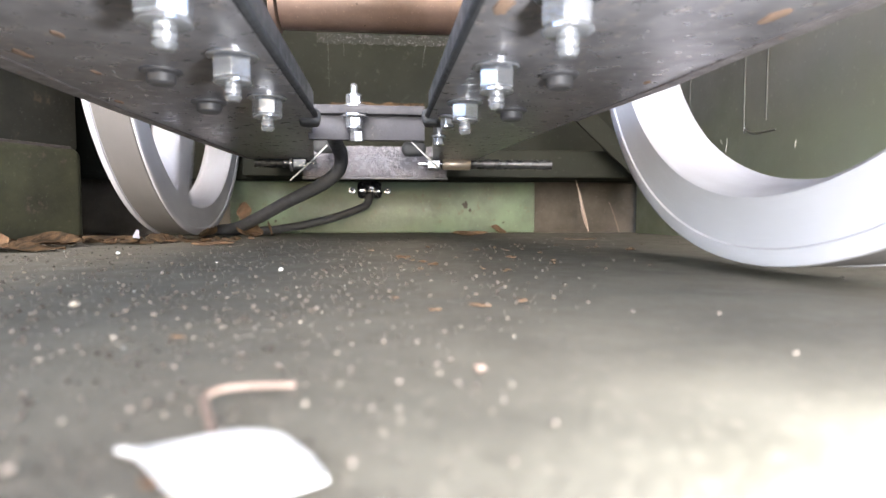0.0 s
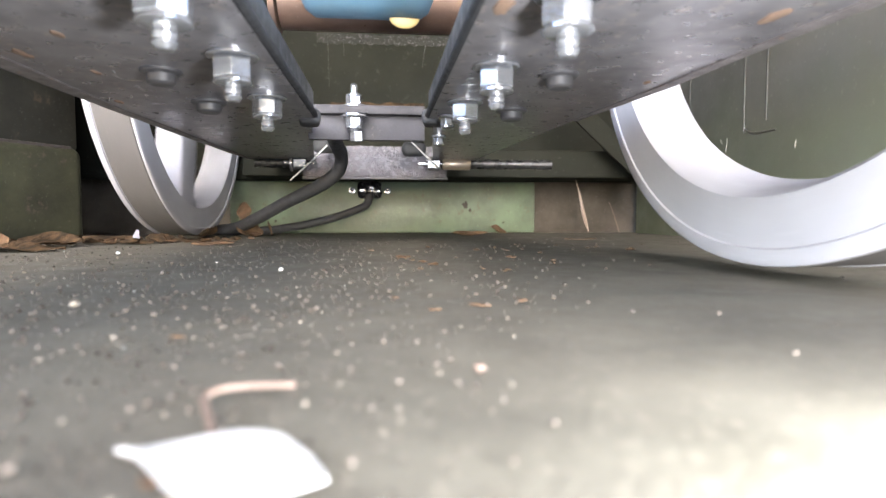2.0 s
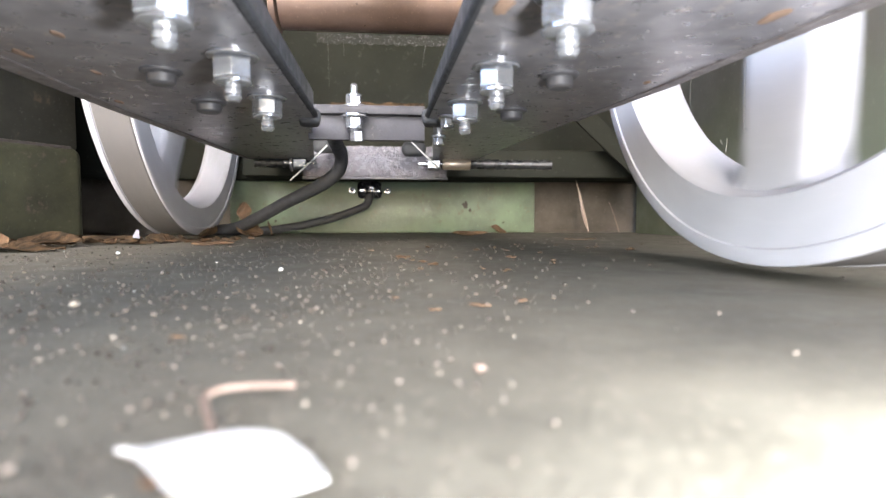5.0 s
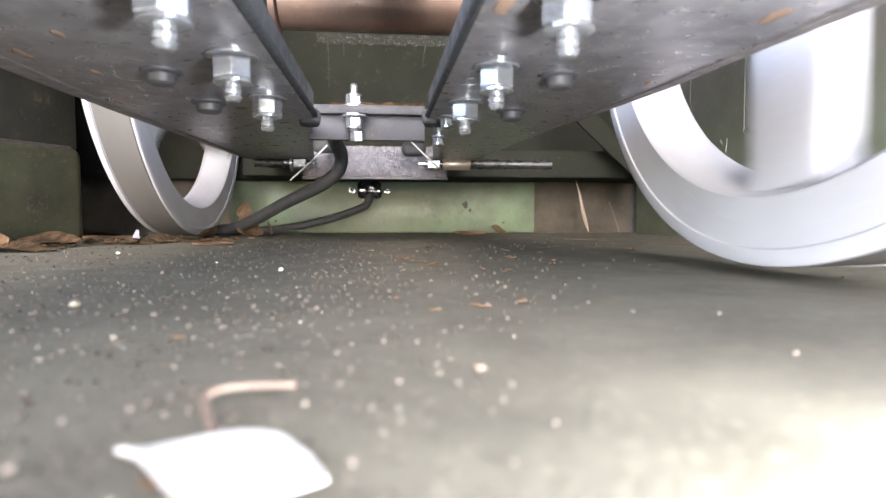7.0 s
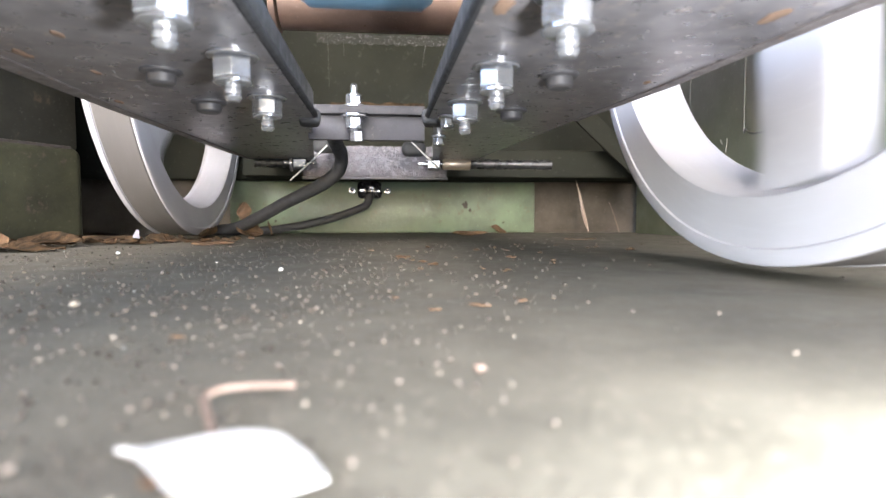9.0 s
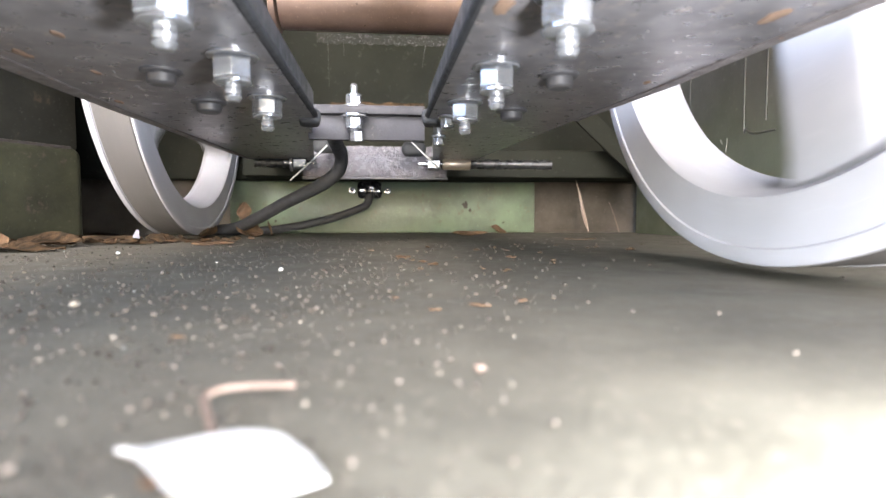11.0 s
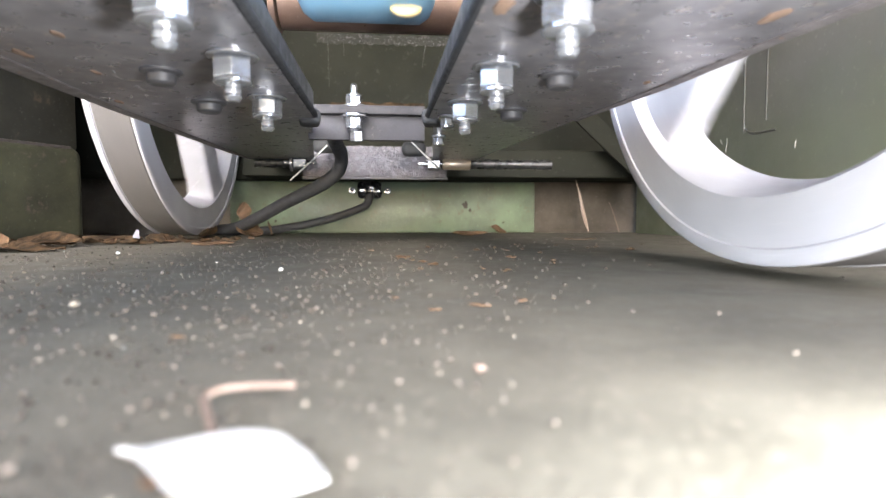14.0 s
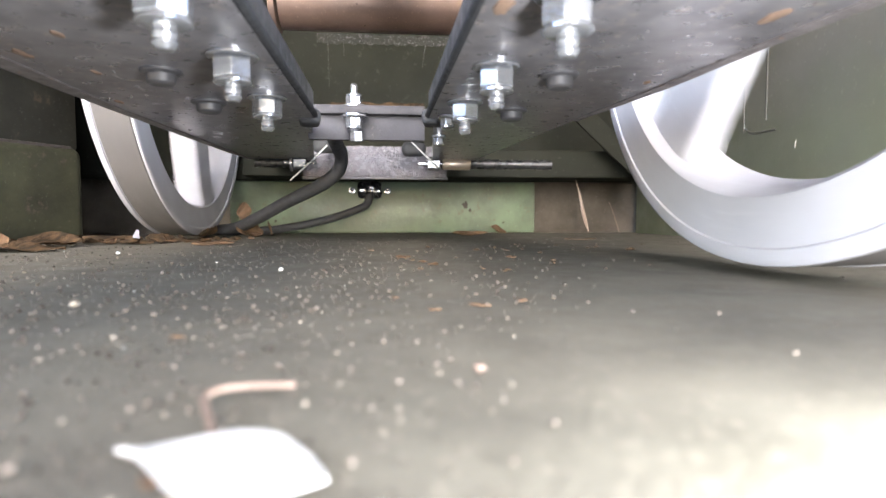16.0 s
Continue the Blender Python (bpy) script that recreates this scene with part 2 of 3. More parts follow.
RIB_X = 0.3003
RIDGE_DARK = mat("dark_panel_ridge", (0.062, 0.060, 0.052), 0.4, 0.0, (0.04, 0.039, 0.033), 60, 0.5)
for label, pts in (("pressed ridge round the panel's recess", [(RIB_X, 0.452, 0.42), (RIB_X, 0.452, 0.25), (RIB_X, 0.452, 0.105), (RIB_X, 0.448, 0.0925), (RIB_X, 0.438, 0.0875), (RIB_X, 0.412, 0.087)]),
                   ("pressed upright ridge", [(RIB_X, 0.424, 0.42), (RIB_X, 0.424, 0.25), (RIB_X, 0.424, 0.096)]),
                   ("pressed upright ridge", [(RIB_X, 0.558, 0.42), (RIB_X, 0.558, 0.25), (RIB_X, 0.558, 0.098)]),
                   ("pressed upright ridge", [(RIB_X, 0.538, 0.42), (RIB_X, 0.538, 0.25), (RIB_X, 0.538, 0.10)])):
    tagged(part("trim", rib_line(pts), RIDGE_DARK), label, "trim", kind="structure")


SCRATCH_GLINT = mat("scratch_glint_grey", (0.24, 0.235, 0.215), 0.5, 0.0, (0.16, 0.155, 0.14), 200, 0.5)
# small scratches low on the east panel, their glints painted as pale strips
for y, z0, z1, lean in ((0.476, 0.0765, 0.088, 8), (0.482, 0.084, 0.0885, -20), (0.391, 0.070, 0.0765, 12)):
    tagged(part("trim", moved(box((-0.0004, -0.0005, 0), (0.0004, 0.0005, z1 - z0), 0.0002), pose(0.2999, y, z0, lean, 0, 0)), SCRATCH_GLINT), "short scratch with its glint painted pale on the grey-green panel", "trim", kind="structure")


# ---- the green box with its power inlet ----
def make_base_box():
    thing = tagged(empty("base_box", (0, 0.667, 0)), "green painted box with a black power inlet, standing on the ground", "box")
    part("body", box((-0.175, -0.004, 0.0), (0.178, 0.003, 0.0598), 0.002), GREEN, thing)
    inlet = part("power_inlet", box((-0.0318, -0.0070, 0.0400), (-0.0036, -0.002, 0.0592), 0.0045), PLASTIC, thing, "black plastic power inlet")
    part("socket_shroud", box((-0.0290, -0.0100, 0.0420), (-0.0064, -0.0055, 0.0570), 0.003), PLASTIC, inlet)
    for x, z in ((-0.0265, 0.0495), (-0.0155, 0.0525), (-0.0085, 0.0485)):
        part("pin", box((x - 0.003, -0.0125, z - 0.0018), (x + 0.003, -0.010, z + 0.0018), 0.0006), ZINC, inlet, "bright metal pin")
    for x in (-0.0377, 0.0024):
        screw = part("screw", moved(lathe([(0, 0.0038), (0.0008, 0.0036), (0.0010, 0.0026)], 20), pose(x, -0.004, 0.0492, 90)), ZINC, thing, "small bright screw with a dark socket")
        part("socket", moved(lathe([(0, 0.0018), (0.0014, 0.0021)], 6), pose(x, -0.004, 0.0492, 90)), RUBBER, screw)
    for x, z, r in ((0.094, 0.033, 0.0042), (0.1, 0.027, 0.002), (0.14, 0.012, 0.0016), (-0.125, 0.014, 0.0018), (-0.108, 0.037, 0.0014)):
        bm = lathe([(0, r), (0.0004, r * 0.7)], 18)
        for v in bm.verts:
            v.co.x *= 1 + 1.1 * noise.noise(v.co * 500 + Vector((x * 700, 0, 1)))
            v.co.y *= 1 + 1.3 * noise.noise(v.co * 420 + Vector((0, z * 900, 5)))
        part("dent", moved(bm, pose(x, -0.0038, z, 90)), BROWN, thing, "dark chip in the green paint")
    return thing


make_base_box()

# ---- the chassis ----
CH = tagged(empty("chassis", (0, 0, 0.0707)), "black steel chassis rails with bright bolts under the machine", "chassis")


def bolt(x, y, nut=0.0062, stud=0.0028, washer=0.008, drop=0.0145, turn=0.0, z=0.0, up=False):
    """A stud that hangs from a rail, with its nut and washer."""
    s = 1 if up else -1
    st = part("bolt", lathe([(0, stud)] + [(s * (drop * (0.3 + 0.068 * i)), stud * (1.0 if i % 2 else 0.88)) for i in range(10)] + [(s * drop, stud * 0.75)], 16), ZINC, CH, "bright zinc-plated bolt")
    st.location = (x, y, z)
    part("washer", lathe([(s * 0.0002, washer), (s * 0.0010, washer), (s * 0.0014, washer * 0.95)], 32), ZINC, st)
    h = nut * 1.12
    bm = lathe([(s * 0.0014, nut * 0.9), (s * 0.0020, nut), (s * (0.0014 + h * 0.88), nut), (s * (0.0014 + h), nut * 0.9)], 6)
    bmesh.ops.bevel(bm, geom=bm.edges[:], offset=nut * 0.03, segments=1, affect="EDGES", profile=0.5)
    bm.transform(pose(0, 0, 0, 0, 0, turn))
    part("nut", bm, ZINC, st, smooth=False)
    part("collar", lathe([(s * (0.0012 + h), nut * 0.94), (s * (0.0020 + h), nut * 0.95), (s * (0.0024 + h), nut * 0.86), (s * (0.0028 + h), stud * 1.2)], 28), ZINC, st)
    return st


RAIL_W = [(-0.0348, -0.04), (-0.0362, 0.302), (-0.040, 0.312), (-0.078, 0.652), (-0.108, 0.652), (-0.1225, 0.47), (-0.1275, 0.285), (-0.128, -0.04)]
RAIL_E = [(0.0240, -0.04), (0.0225, 0.297), (0.027, 0.307), (0.054, 0.652), (0.0765, 0.652), (0.0837, 0.470), (0.1001, 0.2915), (0.110, 0.2127), (0.1125, 0.156), (0.116, 0.12), (0.117, -0.04)]
part("rail", prism(RAIL_W[::-1], 0, 0.005, 0.0012), STEEL_DARK, CH, "rust-flecked black steel rail")
part("rail", prism(RAIL_E, 0, 0.005, 0.0012), STEEL_DARK, CH, "rust-flecked black steel rail")
# scale and rust along the rails' outer edges
EDGE = mat("scaly_rust", (0.17, 0.152, 0.15), 0.6, 0.2, (0.10, 0.088, 0.085), 90, 0.35, 0.0003, 420, spots=(0.2, 0.125, 0.085), spot_scale=110, spot_level=0.64)
part("edge_scale", prism([(-0.1285, -0.04), (-0.1281, 0.285), (-0.1230, 0.47), (-0.1185, 0.52), (-0.1175, 0.47), (-0.1225, 0.285), (-0.1195, 0.20), (-0.1235, 0.12), (-0.1215, -0.04)], -0.0006, 0.0055), EDGE, CH, "scaly rusted rail edge")
part("edge_scale", prism([(0.1175, -0.04), (0.1165, 0.12), (0.1130, 0.156), (0.1105, 0.2127), (0.1006, 0.2915), (0.0975, 0.292), (0.1050, 0.22), (0.1090, 0.156), (0.1110, 0.12), (0.1125, -0.04)], -0.0006, 0.0055), EDGE, CH, "scaly rusted rail edge")
# upstanding inner webs of the rails
part("web", prism([(-0.0395, -0.04), (-0.0349, -0.04), (-0.0363, 0.30), (-0.041, 0.30)], 0.0052, 0.014, 0.0008), STEEL_GREY, CH, "scuffed grey steel web")
part("web", prism([(0.0241, -0.04), (0.0288, -0.04), (0.0272, 0.296), (0.0226, 0.296)], 0.0052, 0.014, 0.0008), STEEL_GREY, CH, "scuffed grey steel web")
for x, y, turn in ((-0.0470, 0.1295, 38), (-0.0470, 0.1845, 40), (-0.0492, 0.2475, 10), (0.0410, 0.1260, 5), (0.0372, 0.1890, 22), (0.0350, 0.2485, 26)):
    bolt(x, y, turn=turn)
bolt(0.0313, 0.285, 0.0036, 0.0016, 0.0048, 0.0055, 10)
bolt(0.0335, 0.355, 0.0034, 0.0016, 0.0045, 0.0055, 10)
for x, y, r in ((-0.0768, 0.2076, 0.0055), (-0.0769, 0.2614, 0.0060), (0.0619, 0.1990, 0.0055), (0.0600, 0.2676, 0.0060)):
    boss = part("round_boss", lathe([(0.0004, r * 1.25), (-0.0008, r * 1.25), (-0.0014, r * 1.1), (-0.0015, r * 0.9), (-0.0042, r * 0.86), (-0.0050, r * 0.7), (-0.0052, r * 0.3)], 28), DULL_BLACK, CH, "low dull black round boss")
    boss.location = (x, y, 0)
for x, y, r in ((0.0284, 0.1367, 0.0035), (0.0979, 0.1366, 0.0035), (-0.1004, 0.2123, 0.0020), (-0.1114, 0.1905, 0.0030), (0.0984, 0.2073, 0.0014), (-0.0899, 0.1691, 0.0020), (-0.1165, 0.2654, 0.0022)):
    bm = lathe([(0.0003, r), (-0.0003, r * 0.8), (-0.0005, r * 0.3)], 14)
    for v in bm.verts:
        v.co.x *= 0.75 + 0.5 * noise.noise(v.co * 400 + Vector((x * 900, y * 900, 0)))
        v.co.y *= 1.9 + 0.9 * noise.noise(v.co * 500 + Vector((y * 900, x * 900, 3)))
    part("rust_flake", moved(bm, pose(x, y, 0)), RUST, CH, "orange flake of rust")
# dark tubes that stand in for the shaded gap along the rails' inner edges
part("gap_shade", tube([(-0.0344, 0.02, 0.002), (-0.0350, 0.16, 0.002), (-0.0360, 0.305, 0.002)], 0.0017, 10), RUBBER, CH, "dark strip for the shaded gap at the rail's inner edge")
part("gap_shade", tube([(0.0236, 0.02, 0.002), (0.0232, 0.16, 0.002), (0.0223, 0.300, 0.002)], 0.0017, 10), RUBBER, CH, "dark strip for the shaded gap at the rail's inner edge")
# rubber caps at the rails' ends
part("end_cap", moved(box((-0.0055, -0.008, -0.0025), (0.0055, 0.008, 0.0055), 0.0025, 3), pose(-0.0395, 0.309, 0.0, 0, 0, 8)), RUBBER, CH, "black rubber end cap")
part("end_cap", moved(box((-0.0055, -0.008, -0.0025), (0.0055, 0.008, 0.0055), 0.0025, 3), pose(0.0255, 0.303, 0.0, 0, 0, -8)), RUBBER, CH, "black rubber end cap")
for x, z in ((-0.052, 0.0105), (0.0255, 0.0085)):
    part("grommet", moved(box((-0.0105, -0.006, -0.0065), (0.0105, 0.006, 0.0065), 0.005, 4), pose(x, 0.505, z)), RUBBER, CH, "black rubber grommet")
# the angle between the rails, with its bolts
part("cross_angle", joined(box((-0.046, 0.347, 0.0109), (0.0245, 0.38, 0.0162), 0.0006), box((-0.046, 0.352, -0.004), (0.0245, 0.357, 0.0108), 0.0004)), ANGLE, CH, "dark oily steel angle across the rails")
part("rust_strip", ragged_strip(-0.033, 0.0245, 0.358, 0.366, 0.0158, 0.0198, 0.0012, 5), LITTER, CH, "rusty packing strip on the angle")
bolt(-0.0187, 0.358, 0.0052, 0.0024, 0.008, 0.0145, 15, 0.0164, True)
bolt(-0.0181, 0.344, 0.0052, 0.0024, 0.008, 0.0100, 15, 0.0095)
part("bolt_lug", box((-0.0265, 0.338, 0.0096), (-0.0105, 0.3475, 0.0115), 0.0005), ANGLE, CH)
part("lower_nut", moved(lathe([(0, 0.0042), (-0.0055, 0.0042)], 6), pose(-0.0165, 0.345, -0.0005, 0, 0, 15)), ZINC, CH, "bright hexagon nut", smooth=False)
part("lower_plate", prism([(-0.0745, 0.531), (0.058, 0.531), (0.058, 0.537), (-0.0745, 0.537)], -0.0168, 0.0142, 0.0012), PITTED, CH, "pitted grey steel plate")
part("lip", box((-0.0745, 0.523, -0.0172), (0.058, 0.5305, -0.0150), 0.0006), STEEL_GREY, CH)
for x0, x1 in ((-0.115, -0.078), (0.056, 0.155)):
    part("tie_rod", lathe([(x0, 0.0044), (x1, 0.0044)], 16, "X"), GLOSS_BLACK, CH).location = (0, 0.521, -0.0030)
for x in (-0.0742, 0.0435):
    part("rod_nut", moved(lathe([(-0.0055, 0.0056), (-0.0050, 0.0062), (0.0050, 0.0062), (0.0055, 0.0056)], 6, "X"), pose(x, 0.512, -0.0035, 40)), ZINC, CH, "bright hexagon nut", smooth=False)
    part("stud_end", lathe([(x - 0.014, 0.0016), (x + 0.014, 0.0016)], 12, "X"), ZINC, CH).location = (0, 0.512, -0.0035)
part("rod_washer", moved(lathe([(-0.001, 0.008), (0.001, 0.008)], 24, "X"), pose(-0.0815, 0.512, -0.0035)), ZINC, CH)
part("sleeve", moved(lathe([(0.052, 0.005), (0.053, 0.0056), (0.076, 0.0056), (0.077, 0.005)], 20, "X"), pose(0, 0.512, -0.0035)), BRASS, CH, "brassy sleeve on the tie rod")
part("rear_beam", box((-0.145, 0.60, -0.0095), (0.29, 0.654, 0.02), 0.002), BLACK_PANEL, CH, "black painted beam")
part("diagonal_plate", moved(box((-0.07, -0.002, -0.010), (0.07, 0.002, 0.010), 0.0006), pose(0.224, 0.575, 0.036, 0, 42, 0)), BLACK_PANEL, CH, "dull dark plate set diagonally")

# cable ties that stick out by the rails' ends
for pts in ([(-0.049, 0.495, 0.0805), (-0.062, 0.493, 0.067), (-0.0800, 0.491, 0.0500)], [(0.0228, 0.495, 0.0845), (0.034, 0.494, 0.0735), (0.0465, 0.494, 0.062)]):
    tagged(part("cable_tie", tube(pts, 0.0006, 6), NYLON), "pale cable tie tail by the steel rail", "cable tie", "cable ties")

# ---- wheels ----
W, RO, RI, RN = 0.0268, 0.1467, 0.1225, 0.117


def make_wheel(side, at, angles, thick, offset):
    """side +1: the wheel's outer side faces +x. thick, offset: half the spokes' thickness, and how far they stand outwards."""
    thing = tagged(empty("spoked_wheel", at), "pale grey three-spoked wheel turning just clear of the ground", "wheel", "turning wheels")
    flip = Matrix.Diagonal((side, 1, 1, 1))
    prof = [(0.0015, RI - 0.0004), (0.0, RI + 0.001), (0.0, RO - 0.0062), (-0.0007, RO - 0.0057), (-0.0009, RO - 0.0014), (-0.0003, RO - 0.0004), (0.0006, RO - 0.0002), (0.0010, RO - 0.0012),
            (W - 0.0034, RO - 0.0012), (W - 0.0030, RO), (W, RO), (W + 0.001, RO - 0.001), (W + 0.001, RO - 0.0056), (W, RO - 0.0062), (W, RN + 0.003), (0.0235, RN + 0.0003), (0.022, RN), (0.020, RN + 0.0003)]
    part("rim", moved(lathe(prof, 160, "X", True), flip), WHITE_PAINT, thing)
    part("tread", moved(lathe([(0.0012, RO - 0.0011), (0.0018, RO - 0.0003), (W - 0.0042, RO - 0.0003), (W - 0.0037, RO - 0.0011), (W - 0.0037, RO - 0.0014), (0.0012, RO - 0.0014)], 160, "X", True), flip), TREAD, thing, "worn dark grey tread")
    part("hub", moved(lathe([(-0.008, 0.012), (-0.008, 0.022), (-0.005, 0.026), (W + 0.005, 0.026), (W + 0.008, 0.022), (W + 0.008, 0.012)], 48, "X"), flip), WHITE_PAINT, thing)
    part("axle", moved(lathe([(-0.03, 0.009), (W + 0.012, 0.009)], 24, "X"), flip), STEEL_GREY, thing, "grey steel axle")
    for ang in angles:
        bm = bmesh.new()
        rings = []
        for i in range(15):
            u = i / 14
            r = 0.02 + (RI + 0.0012 - 0.02) * u
            flare = 1 + 0.3 * max(0, (u - 0.86) / 0.14) ** 2
            a, b = thick * min(flare, 1.1), (0.0192 - 0.002 * u) * flare
            ring = []
            for j in range(32):
                t = 2 * math.pi * j / 32
                c, s = math.cos(t), math.sin(t)
                e = 0.24
                ring.append(bm.verts.new((W / 2 + offset + a * math.copysign(abs(c) ** e, c), b * math.copysign(abs(s) ** e, s), -r)))
            rings.append(ring)
        for p, q in zip(rings, rings[1:]):
            for j in range(32):
                bm.faces.new((p[j], p[(j + 1) % 32], q[(j + 1) % 32], q[j]))
        bm.transform(flip @ pose(0, 0, 0, ang))
        part("spoke", bm, WHITE_PAINT, thing)
    return thing


EAST, WEST = (0.125, 0.1798, 0.1502), (-0.158, 0.5067, 0.1502)
WHEEL_E = make_wheel(1, EAST, (0, -116.5, -238), 0.0080, 0.0011)
WHEEL_W = make_wheel(-1, WEST, (0, 120, 240), 0.0112, -0.0004)

# ---- the copper roller and the blue crank above the rails ----
BRACKET = mat("blue_grey_steel", (0.17, 0.178, 0.20), 0.45, 0.3, (0.10, 0.10, 0.11), 70, 0.4, 0.0002, 500, spots=(0.13, 0.085, 0.06), spot_scale=120, spot_level=0.64)
roller = tagged(empty("roller", (0, 0.3545, 0.151)), "dull copper roller held between the rails", "roller")
part("barrel", lathe([(-0.061, 0.0185), (0.054, 0.0185)], 48, "X"), COPPER, roller)
part("flange", lathe([(-0.0665, 0.0185), (-0.066, 0.0205), (-0.0625, 0.0205), (-0.062, 0.0185)], 48, "X"), COPPER, roller)
for x in (-0.0745, 0.058):
    part("bracket", box((x - 0.003, -0.02, -0.0635), (x + 0.003, 0.02, 0.06), 0.001), BRACKET, roller, "blue-grey steel bracket")

CRANK_AT = (0, 0.285, 0.1650)
CRANK = tagged(empty("crank", CRANK_AT), "blue painted eccentric with a yellow mark", "crank")
part("eccentric", moved(lathe([(-0.043, 0.015), (-0.0425, 0.021), (-0.040, 0.0265), (-0.035, 0.03), (0.0180, 0.03), (0.0230, 0.0265), (0.0253, 0.021), (0.0258, 0.015)], 56, "X"), pose(0, 0, -0.018)), BLUE, CRANK)
part("shaft", lathe([(-0.07, 0.006), (0.052, 0.006)], 20, "X"), STEEL_GREY, CRANK, "grey steel shaft")
bm = bmesh.new()
bmesh.ops.create_uvsphere(bm, u_segments=20, v_segments=12, radius=1.0)
part("mark", moved(bm, pose(0.0105, -0.0195, -0.0400, 42) @ Matrix.Diagonal((0.008, 0.006, 0.0020, 1))), YELLOW, CRANK, "yellow painted mark")

# ---- cables ----
cable = tagged(part("cable", tube([(-0.036, 0.40, 0.082), (-0.0385, 0.45, 0.0785), (-0.0357, 0.475, 0.0701), (-0.0384, 0.485, 0.0593), (-0.0484, 0.49, 0.0501), (-0.0639, 0.50, 0.0423), (-0.0924, 0.525, 0.0306), (-0.1231, 0.55, 0.0165), (-0.1519, 0.58, 0.0072), (-0.19, 0.60, 0.0062), (-0.22, 0.60, 0.0062)], 0.0056), RUBBER),
               "thick black rubber cable running down to the ground", "cable")
lead = tagged(empty("power_lead", (0, 0, 0)), "black power lead plugged into the green box", "cable")
part("cord", tube([(-0.0171, 0.652, 0.043), (-0.0200, 0.646, 0.034), (-0.0263, 0.642, 0.0291), (-0.0506, 0.632, 0.0197), (-0.0804, 0.625, 0.0117), (-0.1096, 0.62, 0.0066), (-0.1253, 0.61, 0.0048), (-0.17, 0.60, 0.0048)], 0.0043), RUBBER, lead)
part("plug", box((-0.0225, 0.650, 0.0405), (-0.0125, 0.6545, 0.048), 0.0018), PLASTIC, lead)


# ---- leaves, twigs and grit on the ground ----
def leaf_mesh(length, width, curl=0.25, lobes=0.0, seed=1, skew=0.8, point=0.8, taper=False):
    """A dry leaf along x with a midrib fold, a wavy rim and some thickness."""
    r = random.Random(seed)
    n, m = 18, 8
    ph = r.random() * 6
    bm = bmesh.new()
    sides = []
    for off in (0.0, 0.00025):
        rows = []
        for i in range(n + 1):
            u = i / n
            half = width / 2 * (math.sin(math.pi * min(0.999, max(0.01, u)) ** skew) ** point + 0.012)
            if taper:
                half = width / 2 * (0.01 + (math.sin(math.pi / 2 * u / 0.58) ** 1.7 if u < 0.58 else max(0.0, math.cos(math.pi / 2 * (u - 0.58) / 0.42)) ** 0.95))
            half *= 1 + 2.2 * lobes * noise.noise(Vector((u * 6, seed * 3.1, ph)))
            row = []
            for j in range(m + 1):
                w = 2 * j / m - 1
                z = curl * (half * abs(w)) * 0.8 + curl * length * 0.25 * (u - 0.5) ** 2 + width * (0.008 if taper else 0.05) * math.sin(9 * u + 3 * w + ph)
                row.append(bm.verts.new(((u - 0.5) * length, half * w + length * 0.05 * math.sin(3 * u + ph), z + off)))
            rows.append(row)
        sides.append(rows)
    for k, rows in enumerate(sides):
        for i in range(n):
            for j in range(m):
                bm.faces.new((rows[i][j], rows[i + 1][j], rows[i + 1][j + 1], rows[i][j + 1]))
    a, b = sides
    for i in range(n):
        for j in (0, m):
            bm.faces.new((a[i][j], a[i + 1][j], b[i + 1][j], b[i][j]))
    for j in range(m):
        for i in (0, n):
            bm.faces.new((a[i][j], a[i][j + 1], b[i][j + 1], b[i][j]))
    lift = min(v.co.z for v in bm.verts)
    for v in bm.verts:
        v.co.z -= lift
    return bm


def leaf(x, y, length, width, turn=0, tip=0, roll=0, curl=0.3, lobes=0.0, seed=1, label="dry brown leaf curled on the ground", z=0.0002, material=None, skew=0.8, point=0.8):
    bm = leaf_mesh(length, width, curl, lobes, seed, skew, point)
    bm.transform(pose(0, 0, 0, roll, tip, turn))
    low = min(v.co.z for v in bm.verts)
    ob = part("leaf", bm, material or LEAF)
    ob.location = (x, y, z - low)
    return tagged(ob, label, "leaf", "fallen leaves")


leaf(-0.208, 0.350, 0.044, 0.015, 8, 0, 12, 0.25, 0.2, 3, "crumpled dry brown leaf beside the green plinth", material=LITTER)
leaf(-0.236, 0.362, 0.040, 0.019, -20, 6, 34, 0.5, 0.25, 4)
leaf(-0.262, 0.362, 0.038, 0.017, 12, -8, 30, 0.5, 0.25, 41)
leaf(-0.212, 0.462, 0.046, 0.016, 4, 0, 14, 0.25, 0.1, 5, "flat dry brown leaf by the wheel", material=LITTER)
leaf(-0.185, 0.43, 0.036, 0.010, -6, 0, 10, 0.2, 0.15, 31, material=LITTER)
leaf(-0.165, 0.46, 0.045, 0.009, 6, 0, 8, 0.2, 0.12, 32, material=LITTER)
leaf(-0.23, 0.44, 0.04, 0.012, 24, 0, 14, 0.3, 0.2, 33, material=LITTER)
leaf(-0.222, 0.40, 0.046, 0.017, -14, 0, 28, 0.2, 0.15, 15, material=LITTER)
leaf(-0.119, 0.405, 0.028, 0.007, -5, 0, 15, 0.3, 0.1, 6)
leaf(-0.1357, 0.566, 0.019, 0.014, 5, 78, 84, 0.2, 0.2, 7, "small upright tan leaf leaning on the cable", 0.0145)
leaf(-0.1317, 0.568, 0.026, 0.021, 12, 10, 55, 0.9, 0.3, 8, "crumpled reddish dry leaf beside the cable")
leaf(-0.1138, 0.572, 0.016, 0.004, 70, 65, 20, 0.3, 0.0, 9)
